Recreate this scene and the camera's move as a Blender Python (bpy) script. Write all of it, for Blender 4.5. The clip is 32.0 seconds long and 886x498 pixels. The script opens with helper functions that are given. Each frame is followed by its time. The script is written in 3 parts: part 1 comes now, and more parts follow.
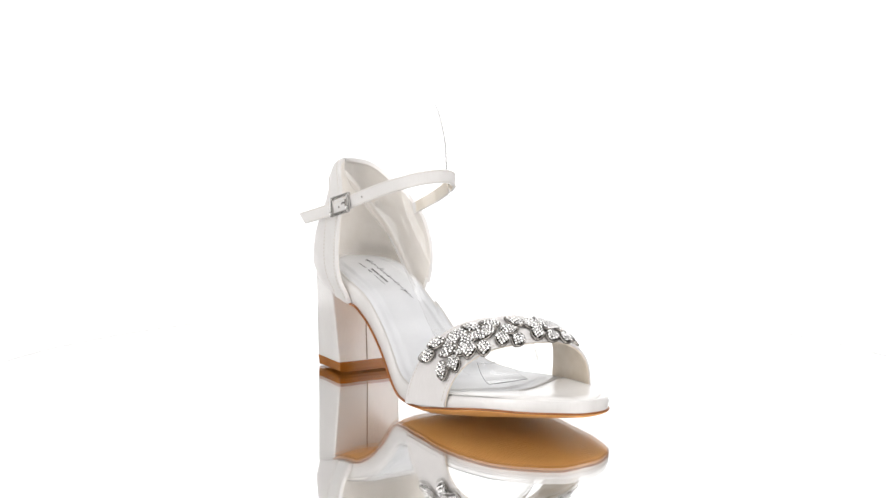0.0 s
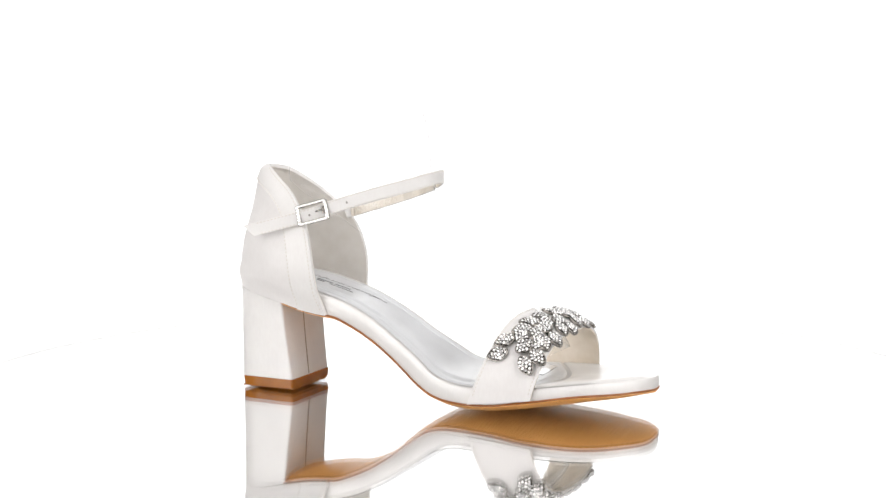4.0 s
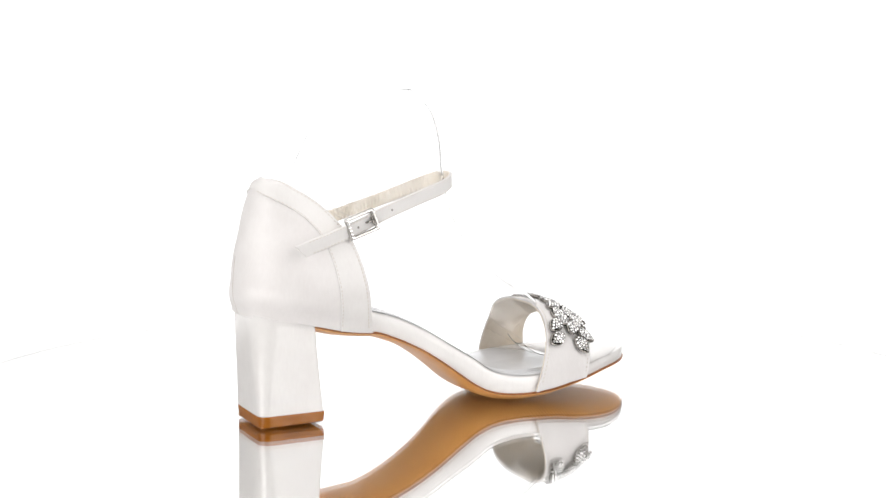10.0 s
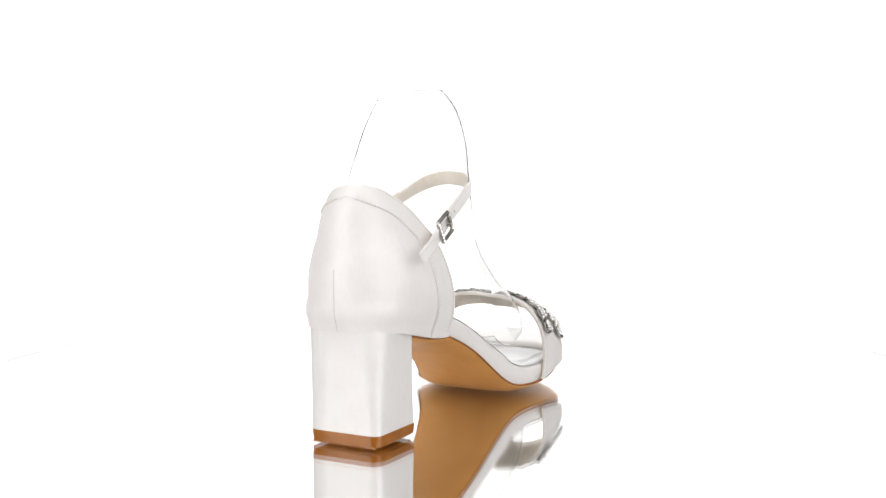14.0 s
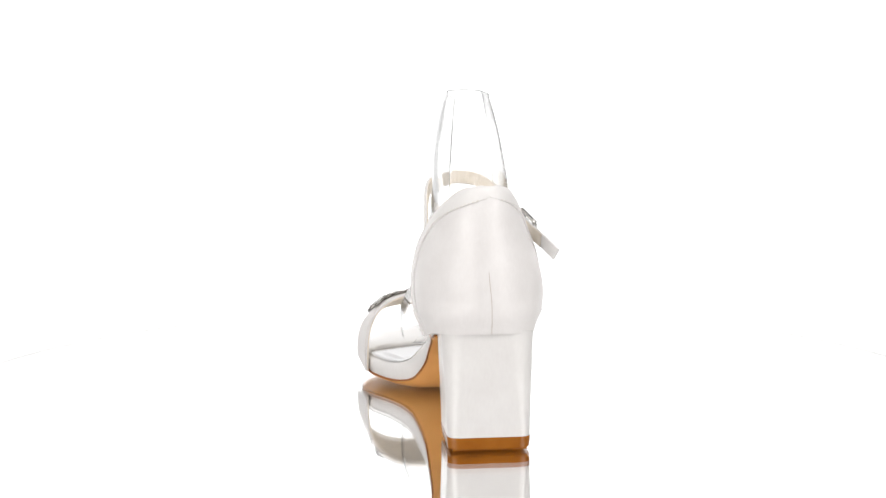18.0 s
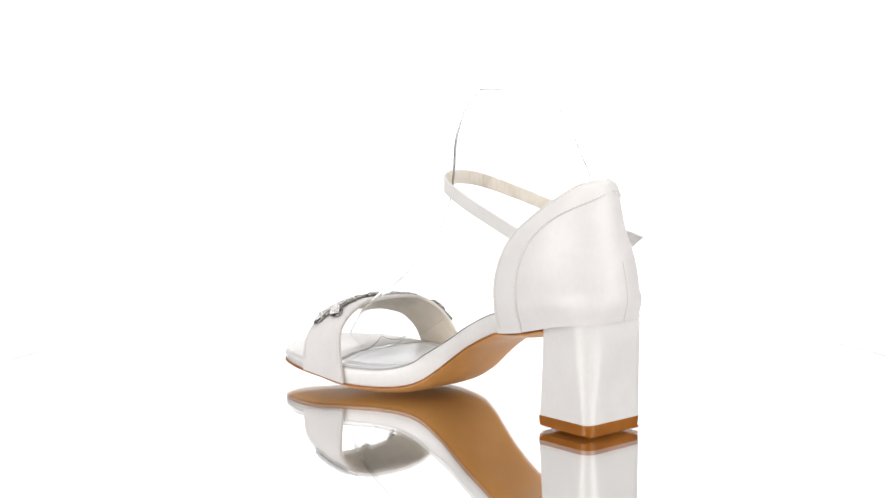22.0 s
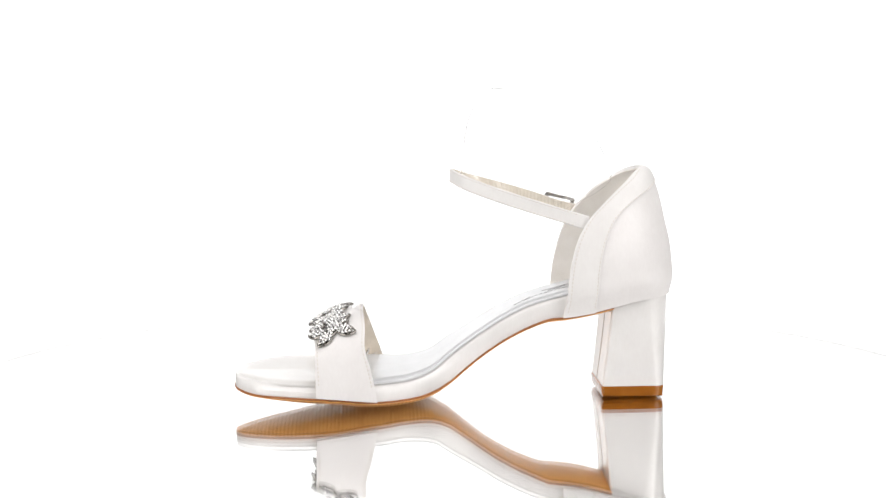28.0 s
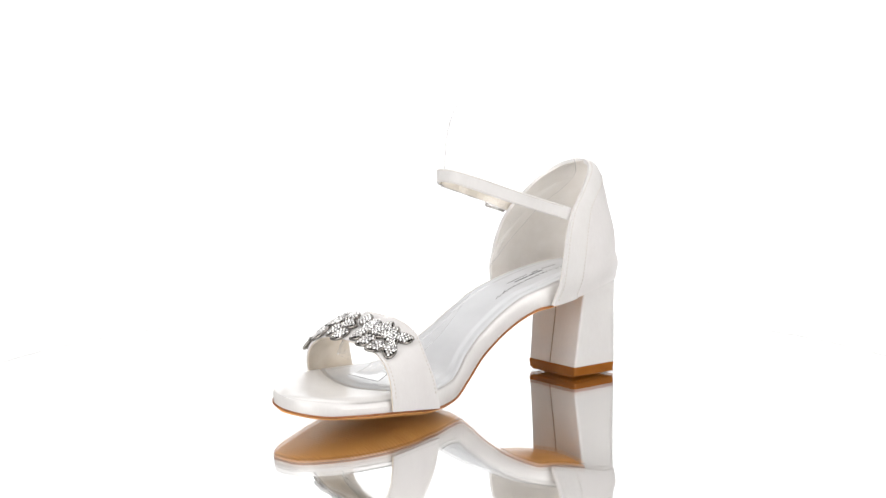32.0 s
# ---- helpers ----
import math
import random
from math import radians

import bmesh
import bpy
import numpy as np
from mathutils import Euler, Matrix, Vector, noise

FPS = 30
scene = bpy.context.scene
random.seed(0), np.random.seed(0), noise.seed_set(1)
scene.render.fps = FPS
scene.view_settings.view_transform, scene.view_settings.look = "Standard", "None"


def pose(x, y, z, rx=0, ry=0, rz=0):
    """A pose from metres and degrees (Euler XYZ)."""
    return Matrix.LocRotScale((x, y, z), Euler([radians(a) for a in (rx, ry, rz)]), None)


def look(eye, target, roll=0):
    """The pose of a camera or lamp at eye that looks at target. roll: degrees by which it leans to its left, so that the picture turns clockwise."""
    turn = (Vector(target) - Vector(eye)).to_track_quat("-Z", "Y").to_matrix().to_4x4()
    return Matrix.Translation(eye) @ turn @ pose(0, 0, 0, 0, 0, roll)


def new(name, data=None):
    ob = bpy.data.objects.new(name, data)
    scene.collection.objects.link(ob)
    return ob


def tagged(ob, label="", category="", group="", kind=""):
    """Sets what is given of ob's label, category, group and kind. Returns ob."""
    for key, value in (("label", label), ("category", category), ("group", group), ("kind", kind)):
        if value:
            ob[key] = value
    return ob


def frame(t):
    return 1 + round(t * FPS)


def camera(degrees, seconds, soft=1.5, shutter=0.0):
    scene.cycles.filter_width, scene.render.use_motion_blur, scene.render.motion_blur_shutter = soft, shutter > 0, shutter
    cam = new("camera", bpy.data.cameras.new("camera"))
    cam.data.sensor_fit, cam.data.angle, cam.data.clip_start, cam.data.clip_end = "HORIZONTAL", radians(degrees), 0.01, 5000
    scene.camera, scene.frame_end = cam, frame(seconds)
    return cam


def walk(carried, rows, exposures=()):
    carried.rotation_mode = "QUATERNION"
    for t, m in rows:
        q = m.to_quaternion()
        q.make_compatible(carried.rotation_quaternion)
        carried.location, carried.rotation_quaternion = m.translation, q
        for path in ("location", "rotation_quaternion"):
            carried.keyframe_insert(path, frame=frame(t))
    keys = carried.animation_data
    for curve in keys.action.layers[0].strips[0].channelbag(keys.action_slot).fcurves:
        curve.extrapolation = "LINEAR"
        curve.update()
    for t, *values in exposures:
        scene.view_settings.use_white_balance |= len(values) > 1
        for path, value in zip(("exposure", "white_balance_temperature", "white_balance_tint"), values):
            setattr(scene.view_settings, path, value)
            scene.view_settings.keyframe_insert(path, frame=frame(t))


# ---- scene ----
# One white satin sandal turns on a mirrored turntable before a still camera.
# Sandal space: x to the toe, y to the inner side, z up, origin on the turntable's axis.
SECONDS = 32.0
cam = camera(32.26, SECONDS, soft=1.45)
EYE = Vector((-0.00235, -0.81, 0.185))
TILT = radians(7.392)
view = look(EYE, EYE + Vector((0, math.cos(TILT), -math.sin(TILT))), -0.27)
walk(cam, [(0, view), (SECONDS, view)])

# ---- world and studio lights ----
world = bpy.data.worlds.new("studio_air")
scene.world = world
world.use_nodes = True
world.node_tree.nodes["Background"].inputs["Color"].default_value = (1.0, 0.99, 0.98, 1)
world.node_tree.nodes["Background"].inputs["Strength"].default_value = 0.35


def softbox(name, eye, target, w, h, watts, tint=(1, 0.972, 0.955)):
    lamp = bpy.data.lights.new(name, "AREA")
    lamp.shape, lamp.size, lamp.size_y, lamp.energy, lamp.color = "RECTANGLE", w, h, watts, tint
    ob = new(name, lamp)
    ob.matrix_world = look(eye, target)
    return ob


softbox("softbox_key", (-1.25, -1.25, 0.70), (0, 0, 0.06), 1.3, 1.7, 14.6)
softbox("softbox_fill", (1.30, -1.15, 0.70), (0, 0, 0.06), 1.3, 1.7, 13.3)
softbox("softbox_top", (0, 0.1, 2.3), (0, 0, 0), 2.4, 2.4, 15.0)
scene.view_settings.exposure = 0.53


# ---- materials ----
def material(name, color, rough=0.5, metal=0.0, spec=0.5, sheen=0.0, coat=0.0):
    m = bpy.data.materials.new(name)
    m.use_nodes = True
    b = m.node_tree.nodes["Principled BSDF"]
    b.inputs["Base Color"].default_value = (*color, 1)
    b.inputs["Roughness"].default_value = rough
    b.inputs["Metallic"].default_value = metal
    b.inputs["Specular IOR Level"].default_value = spec
    b.inputs["Sheen Weight"].default_value = sheen
    b.inputs["Coat Weight"].default_value = coat
    return m, m.node_tree, b


def link(tree, a, b):
    tree.links.new(a, b)


def coords(tree, scale=(1, 1, 1)):
    c = tree.nodes.new("ShaderNodeTexCoord")
    mp = tree.nodes.new("ShaderNodeMapping")
    mp.inputs["Scale"].default_value = scale
    link(tree, c.outputs["Object"], mp.inputs["Vector"])
    return mp.outputs["Vector"]


def noise_node(tree, vec, scale, detail=3.0, rough=0.5):
    n = tree.nodes.new("ShaderNodeTexNoise")
    n.inputs["Scale"].default_value, n.inputs["Detail"].default_value = scale, detail
    n.inputs["Roughness"].default_value = rough
    link(tree, vec, n.inputs["Vector"])
    return n.outputs["Fac"]


def tint(tree, fac, lo, hi, target, p0=0.3, p1=0.7):
    r = tree.nodes.new("ShaderNodeValToRGB")
    r.color_ramp.elements[0].color, r.color_ramp.elements[1].color = (*lo, 1), (*hi, 1)
    r.color_ramp.elements[0].position, r.color_ramp.elements[1].position = p0, p1
    link(tree, fac, r.inputs["Fac"])
    link(tree, r.outputs["Color"], target)


def relief(tree, b, layers):
    """layers: (height socket, strength, distance), stacked."""
    last = None
    for fac, strength, dist in layers:
        n = tree.nodes.new("ShaderNodeBump")
        n.inputs["Strength"].default_value, n.inputs["Distance"].default_value = strength, dist
        link(tree, fac, n.inputs["Height"])
        if last is not None:
            link(tree, last, n.inputs["Normal"])
        last = n.outputs["Normal"]
    link(tree, last, b.inputs["Normal"])


def wave_node(tree, vec, scale, axis="X", distortion=0.0):
    n = tree.nodes.new("ShaderNodeTexWave")
    n.bands_direction = axis
    n.inputs["Scale"].default_value, n.inputs["Distortion"].default_value = scale, distortion
    link(tree, vec, n.inputs["Vector"])
    return n.outputs["Fac"]


def satin_material(name, lo, hi, rough=0.21, folds=0.05):
    m, t, b = material(name, hi, rough, 0, 0.8, 0.15)
    v = coords(t)
    grain = t.nodes.new("ShaderNodeMath")
    grain.operation = "MULTIPLY_ADD"
    grain.inputs[1].default_value = 0.45
    link(t, noise_node(t, coords(t, (900, 900, 260)), 1.0, 2), grain.inputs[0])
    link(t, noise_node(t, v, 60, 4), grain.inputs[2])
    tint(t, grain.outputs[0], lo, hi, b.inputs["Base Color"], 0.5, 0.95)
    weave = noise_node(t, coords(t, (500, 500, 220)), 1.0, 1)
    relief(t, b, [(noise_node(t, v, 28, 1), folds, 0.004), (weave, 0.02, 0.0005)])
    r = t.nodes.new("ShaderNodeMapRange")
    r.inputs["To Min"].default_value, r.inputs["To Max"].default_value = rough - 0.02, rough + 0.03
    link(t, noise_node(t, v, 40, 1), r.inputs["Value"])
    link(t, r.outputs["Result"], b.inputs["Roughness"])
    return m


SATIN = satin_material("white_satin", (0.80, 0.785, 0.775), (0.85, 0.84, 0.83))
SATIN_SOFT = satin_material("soft_white_satin", (0.785, 0.764, 0.757), (0.84, 0.822, 0.817), 0.42, 0.26)
SATIN_TRIM = satin_material("white_satin_trim", (0.79, 0.775, 0.765), (0.84, 0.83, 0.82), 0.38)


def lining_material(name, ribs, lo=(0.82, 0.785, 0.735), hi=(0.87, 0.84, 0.80)):
    m, t, b = material(name, (0.70, 0.64, 0.57), 0.6, 0, 0.3)
    v = coords(t)
    tint(t, noise_node(t, v, 130, 4), lo, hi, b.inputs["Base Color"])
    layers = [(noise_node(t, v, 900, 3), 0.15, 0.0005)]
    if ribs:
        layers.append((wave_node(t, v, 160, "X"), 0.35, 0.0008))
    relief(t, b, layers)
    return m


LINING = lining_material("cream_lining", False)
BAND_LINING = lining_material("beige_band_lining", False, (0.73, 0.645, 0.53), (0.82, 0.745, 0.645))
ELASTIC = lining_material("ribbed_cream_elastic", True, (0.77, 0.70, 0.59), (0.85, 0.79, 0.70))


def insole_material():
    m, t, b = material("white_insole_leather", (0.72, 0.73, 0.735), 0.27, 0, 0.85)
    v = coords(t)
    tint(t, noise_node(t, v, 50, 4), (0.675, 0.69, 0.715), (0.735, 0.75, 0.775), b.inputs["Base Color"])
    relief(t, b, [(noise_node(t, v, 700, 3), 0.12, 0.0005), (noise_node(t, v, 40, 2), 0.15, 0.004)])
    return m


INSOLE = insole_material()


def sole_material(name, lo, hi, rough, ribs, gloss=0.35):
    m, t, b = material(name, hi, rough, 0, gloss)
    v = coords(t)
    tint(t, noise_node(t, v, 90, 5), lo, hi, b.inputs["Base Color"])
    layers = [(noise_node(t, v, 500, 3), 0.1, 0.0006)]
    if ribs:
        # fine ribs under the ball of the foot, none at the waist
        ball = t.nodes.new("ShaderNodeMapRange")
        ball.interpolation_type = "SMOOTHSTEP"
        ball.inputs["From Min"].default_value, ball.inputs["From Max"].default_value = 0.004, 0.026
        axes = t.nodes.new("ShaderNodeSeparateXYZ")
        link(t, v, axes.inputs["Vector"])
        link(t, axes.outputs["X"], ball.inputs["Value"])
        ribbed = t.nodes.new("ShaderNodeMath")
        ribbed.operation = "MULTIPLY"
        link(t, wave_node(t, v, 157, "X"), ribbed.inputs[0])
        link(t, ball.outputs["Result"], ribbed.inputs[1])
        layers.append((ribbed.outputs[0], 0.35, 0.0006))
    relief(t, b, layers)
    return m


SOLE = sole_material("tan_sole_leather", (0.87, 0.405, 0.110), (0.93, 0.455, 0.135), 0.38, True, 0.7)
SOLE_EDGE = sole_material("brown_sole_edge", (0.27, 0.095, 0.028), (0.40, 0.155, 0.048), 0.3, False)
TOPLIFT = sole_material("glossy_brown_heel_tip", (0.30, 0.095, 0.010), (0.38, 0.13, 0.016), 0.16, False)
BACK_SEAM, _, _ = material("beige_seam", (0.58, 0.53, 0.48), 0.8)
HEEL_SEAM, _, _ = material("brown_grey_heel_seam", (0.30, 0.25, 0.21), 0.8)
THREAD, _, _ = material("white_thread", (0.74, 0.705, 0.66), 0.7)
HOLE_SHADE, _, _ = material("grey_hole_shade", (0.30, 0.28, 0.26), 0.8)
INK, _, _ = material("grey_ink", (0.15, 0.15, 0.16), 0.6)
GROOVE, _, _ = material("grey_insole_joint", (0.60, 0.585, 0.57), 0.8)


def silver_material(name, lo, hi):
    m, t, b = material(name, hi, 0.14, 1.0)
    v = coords(t)
    tint(t, noise_node(t, v, 800, 3), lo, hi, b.inputs["Base Color"])
    return m


SILVER = silver_material("polished_silver_metal", (0.20, 0.19, 0.175), (0.44, 0.415, 0.385))
BUCKLE = silver_material("bright_buckle_metal", (0.34, 0.33, 0.315), (0.60, 0.585, 0.565))


def stone_material():
    m, t, b = material("clear_crystal_rhinestone", (0.92, 0.93, 0.95), 0.03, 0.95, 0.9)
    info = t.nodes.new("ShaderNodeObjectInfo")
    tint(t, info.outputs["Random"], (0.72, 0.72, 0.73), (0.99, 0.985, 0.975), b.inputs["Base Color"], 0.0, 1.0)
    b.inputs["Coat Weight"].default_value = 1.0
    b.inputs["Coat Roughness"].default_value = 0.02
    return m


STONE = stone_material()


def clear_plastic(name, ior, rough):
    m, t, b = material(name, (1.0, 1.0, 1.0), rough, 0, 0.5)
    b.inputs["Transmission Weight"].default_value = 1.0
    b.inputs["IOR"].default_value = ior
    return m


PLASTIC = clear_plastic("clear_plastic", 1.40, 0.0)
PANE = clear_plastic("clear_glass", 1.5, 0.0)


def mirror_material():
    m, t, b = material("mirror_glass", (0.985, 0.985, 0.98), 0.004, 1.0)
    v = coords(t)
    r = t.nodes.new("ShaderNodeMapRange")
    r.inputs["To Min"].default_value, r.inputs["To Max"].default_value = 0.0, 0.012
    link(t, noise_node(t, v, 14, 4), r.inputs["Value"])
    link(t, r.outputs["Result"], b.inputs["Roughness"])
    return m


MIRROR = mirror_material()
RIM, _, _ = material("white_acrylic_rim", (0.86, 0.86, 0.86), 0.25)


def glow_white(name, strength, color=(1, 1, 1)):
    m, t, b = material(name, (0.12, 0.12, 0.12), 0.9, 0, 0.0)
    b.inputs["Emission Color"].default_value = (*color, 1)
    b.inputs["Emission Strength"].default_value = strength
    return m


# emission stands in for a brightly lit sweep and also lights the sandal
BACKDROP = glow_white("self_lit_white_backdrop", 1.05)
# greys of the unseen room, picked for fill light and reflection contrast
WALL_SIDE, _, _ = material("added_room_grey", (0.50, 0.495, 0.488), 0.8)
CEILING, _, _ = material("added_ceiling_white", (0.80, 0.80, 0.795), 0.8)
WALL_GREY, _, _ = material("added_dark_wall_grey", (0.18, 0.178, 0.175), 0.8)


# ---- helpers for shapes ----
def part(name, bm, mat, parent=None, label="", smooth=True):
    mesh = bpy.data.meshes.new(name)
    bmesh.ops.recalc_face_normals(bm, faces=bm.faces)
    bm.to_mesh(mesh)
    bm.free()
    if smooth:
        mesh.polygons.foreach_set("use_smooth", [True] * len(mesh.polygons))
        mesh.set_sharp_from_angle(angle=radians(38))
    mesh.materials.append(mat)
    ob = new(name, mesh)
    ob.parent = parent
    if label:
        ob["label"] = label
    return ob


def curve(*pairs):
    """A smooth function through (x, y) pairs, monotone between them."""
    xs, ys = np.array([p[0] for p in pairs], float), np.array([p[1] for p in pairs], float)
    h, d = np.diff(xs), np.diff(ys) / np.diff(xs)
    m = np.zeros(len(xs))
    m[0], m[-1] = d[0], d[-1]
    for i in range(1, len(xs) - 1):
        if d[i - 1] * d[i] > 0:
            w1, w2 = 2 * h[i] + h[i - 1], h[i] + 2 * h[i - 1]
            m[i] = (w1 + w2) / (w1 / d[i - 1] + w2 / d[i])

    def at(x):
        x = min(max(x, xs[0]), xs[-1])
        i = min(int(np.searchsorted(xs, x, side="right")) - 1, len(h) - 1)
        s = (x - xs[i]) / h[i]
        return float(ys[i] * (1 + 2 * s) * (1 - s) ** 2 + m[i] * h[i] * s * (1 - s) ** 2
                     + ys[i + 1] * s * s * (3 - 2 * s) + m[i + 1] * h[i] * s * s * (s - 1))
    return at


def grid(rows, closed_u=False, closed_v=False, caps=False, bm=None):
    """A sheet of quads through rows of points."""
    bm = bm or bmesh.new()
    vs = [[bm.verts.new(p) for p in row] for row in rows]
    n, k = len(vs), len(vs[0])
    for i in range(n if closed_u else n - 1):
        for j in range(k if closed_v else k - 1):
            q = (vs[i][j], vs[(i + 1) % n][j], vs[(i + 1) % n][(j + 1) % k], vs[i][(j + 1) % k])
            try:
                bm.faces.new(q)
            except ValueError:
                pass
    if caps:
        bm.faces.new(vs[0])
        bm.faces.new(vs[-1][::-1])
    return bm


def shell(rows, normals, thick):
    """A closed sheet of some thickness: rows of points pushed inwards along their normals."""
    n, k = len(rows), len(rows[0])
    loops = []
    for i in range(n):
        outer = [Vector(p) for p in rows[i]]
        inner = [Vector(p) - Vector(q) * thick for p, q in zip(rows[i], normals[i])]
        loops.append(outer + inner[::-1])
    return grid(loops, closed_v=True, caps=True)


def sheet_normals(rows, flip=1):
    n, k = len(rows), len(rows[0])
    out = []
    for i in range(n):
        line = []
        for j in range(k):
            a, b = Vector(rows[max(i - 1, 0)][j]), Vector(rows[min(i + 1, n - 1)][j])
            c, d = Vector(rows[i][max(j - 1, 0)]), Vector(rows[i][min(j + 1, k - 1)])
            v = (b - a).cross(d - c)
            line.append(v.normalized() * flip if v.length > 1e-12 else Vector((0, 0, 1)))
        out.append(line)
    return out


def ribbon(path, ups, width, thick, name, mat, parent, label="", slant_end=False):
    """A flat strap along a path; ups give the direction of its width."""
    loops = []
    n = len(path)
    for i in range(n):
        t = (path[min(i + 1, n - 1)] - path[max(i - 1, 0)]).normalized()
        w = (ups[i] - t * ups[i].dot(t)).normalized()
        o = t.cross(w).normalized()
        hw, ht, e = width / 2, thick / 2, thick * 0.3
        slant = 0.0024 if slant_end and i == n - 1 else 0.0
        loops.append([path[i] + w * a + o * b + t * slant * a / hw for a, b in
                      ((-hw + e, -ht), (hw - e, -ht), (hw, -ht + e), (hw, ht - e), (hw - e, ht), (-hw + e, ht), (-hw, ht - e), (-hw, -ht + e))])
    return part(name, grid(loops, closed_v=True, caps=True), mat, parent, label)


def smooth_path(points, n):
    """n points, evenly spaced, on a smooth line through the given ones."""
    pts = [Vector(p) for p in points]
    pts = [pts[0] * 2 - pts[1]] + pts + [pts[-1] * 2 - pts[-2]]
    fine = []
    for i in range(1, len(pts) - 2):
        p0, p1, p2, p3 = pts[i - 1:i + 3]
        for s in np.linspace(0, 1, 24, endpoint=False):
            fine.append(0.5 * (2 * p1 + (p2 - p0) * s + (2 * p0 - 5 * p1 + 4 * p2 - p3) * s * s + (3 * p1 - p0 - 3 * p2 + p3) * s ** 3))
    fine.append(pts[-2])
    run = np.concatenate([[0], np.cumsum([(b - a).length for a, b in zip(fine, fine[1:])])])
    out = []
    for d in np.linspace(0, run[-1], n):
        i = min(int(np.searchsorted(run, d, side="right")) - 1, len(fine) - 2)
        out.append(fine[i].lerp(fine[i + 1], (d - run[i]) / max(run[i + 1] - run[i], 1e-9)))
    return out


def stitches(bm, line, normals, gap=0.0021, length=0.0014, r=0.00027):
    """Short threads lying along a line."""
    run = np.concatenate([[0], np.cumsum([(b - a).length for a, b in zip(line, line[1:])])])
    d = gap / 2
    while d < run[-1] - gap / 2:
        i = min(int(np.searchsorted(run, d, side="right")) - 1, len(line) - 2)
        s = (d - run[i]) / max(run[i + 1] - run[i], 1e-9)
        c, nm = line[i].lerp(line[i + 1], s), normals[i].lerp(normals[i + 1], s).normalized()
        t = (line[i + 1] - line[i]).normalized()
        w = t.cross(nm).normalized()
        ring = []
        for a, k in ((-0.5, 0.35), (-0.2, 1), (0.2, 1), (0.5, 0.35)):
            ring.append([c + t * a * length + w * r * k * math.cos(g) + nm * r * k * math.sin(g) for g in np.linspace(0, 2 * math.pi, 6, endpoint=False)])
        grid(ring, closed_v=True, caps=True, bm=bm)
        d += gap


# ---- the studio ----
def studio():
    """A white sweep, bright by its own emission, behind the table in an added grey room."""
    prof = [(-0.45, -0.17)] + [(1.6 + 0.6 * math.sin(a), -0.17 + 0.6 * (1 - math.cos(a))) for a in np.linspace(0, math.pi / 2, 12)] + [(2.2, 1.15)]
    loops = []
    for i, (y, z) in enumerate(prof):
        (y0, z0), (y1, z1) = prof[max(i - 1, 0)], prof[min(i + 1, len(prof) - 1)]
        n = Vector((0, z0 - z1, y1 - y0)).normalized() * 0.012
        loops.append([(-1.1, y, z), (1.1, y, z), (1.1, y - n.y, z - n.z), (-1.1, y - n.y, z - n.z)])
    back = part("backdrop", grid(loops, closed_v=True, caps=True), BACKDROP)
    tagged(back, "seamless white studio backdrop, its brightness put in as emission", "backdrop", kind="structure")

    def slab(name, x, y, z, sx, sy, sz, mat, label, kind):
        bm = bmesh.new()
        bmesh.ops.create_cube(bm, size=1, matrix=Matrix.Translation((x, y, z)) @ Matrix.Diagonal((sx, sy, sz, 1)))
        tagged(part(name, bm, mat, smooth=False), label, kind, kind="structure")

    # unseen room shell, added to bounce fill and darken reflections from the front
    slab("floor", 0, -0.1, -0.225, 5.0, 5.1, 0.08, WALL_SIDE, "unseen grey floor, added to close the room", "floor")
    slab("ceiling", 0, -0.1, 2.65, 5.0, 5.1, 0.08, CEILING, "unseen white ceiling, added to close the room", "ceiling")
    slab("added_wall_west", -2.45, -0.1, 1.21, 0.08, 5.0, 2.79, WALL_SIDE, "unseen grey side wall, added for fill light", "wall")
    slab("added_wall_east", 2.45, -0.1, 1.21, 0.08, 5.0, 2.79, WALL_SIDE, "unseen grey side wall, added for fill light", "wall")
    slab("added_wall_north", 0, 2.44, 1.21, 4.8, 0.08, 2.79, WALL_SIDE, "unseen grey wall, added behind the backdrop", "wall")
    slab("added_wall_south", 0, -2.64, 1.21, 4.8, 0.08, 2.79, WALL_GREY, "unseen dark wall, added behind the camera for dark reflections", "wall")


studio()


def lathe(profile, n, bm=None):
    rows = [[(r * math.cos(a), r * math.sin(a), z) for r, z in profile] for a in np.linspace(0, 2 * math.pi, n, endpoint=False)]
    return grid(rows, closed_u=True, bm=bm)


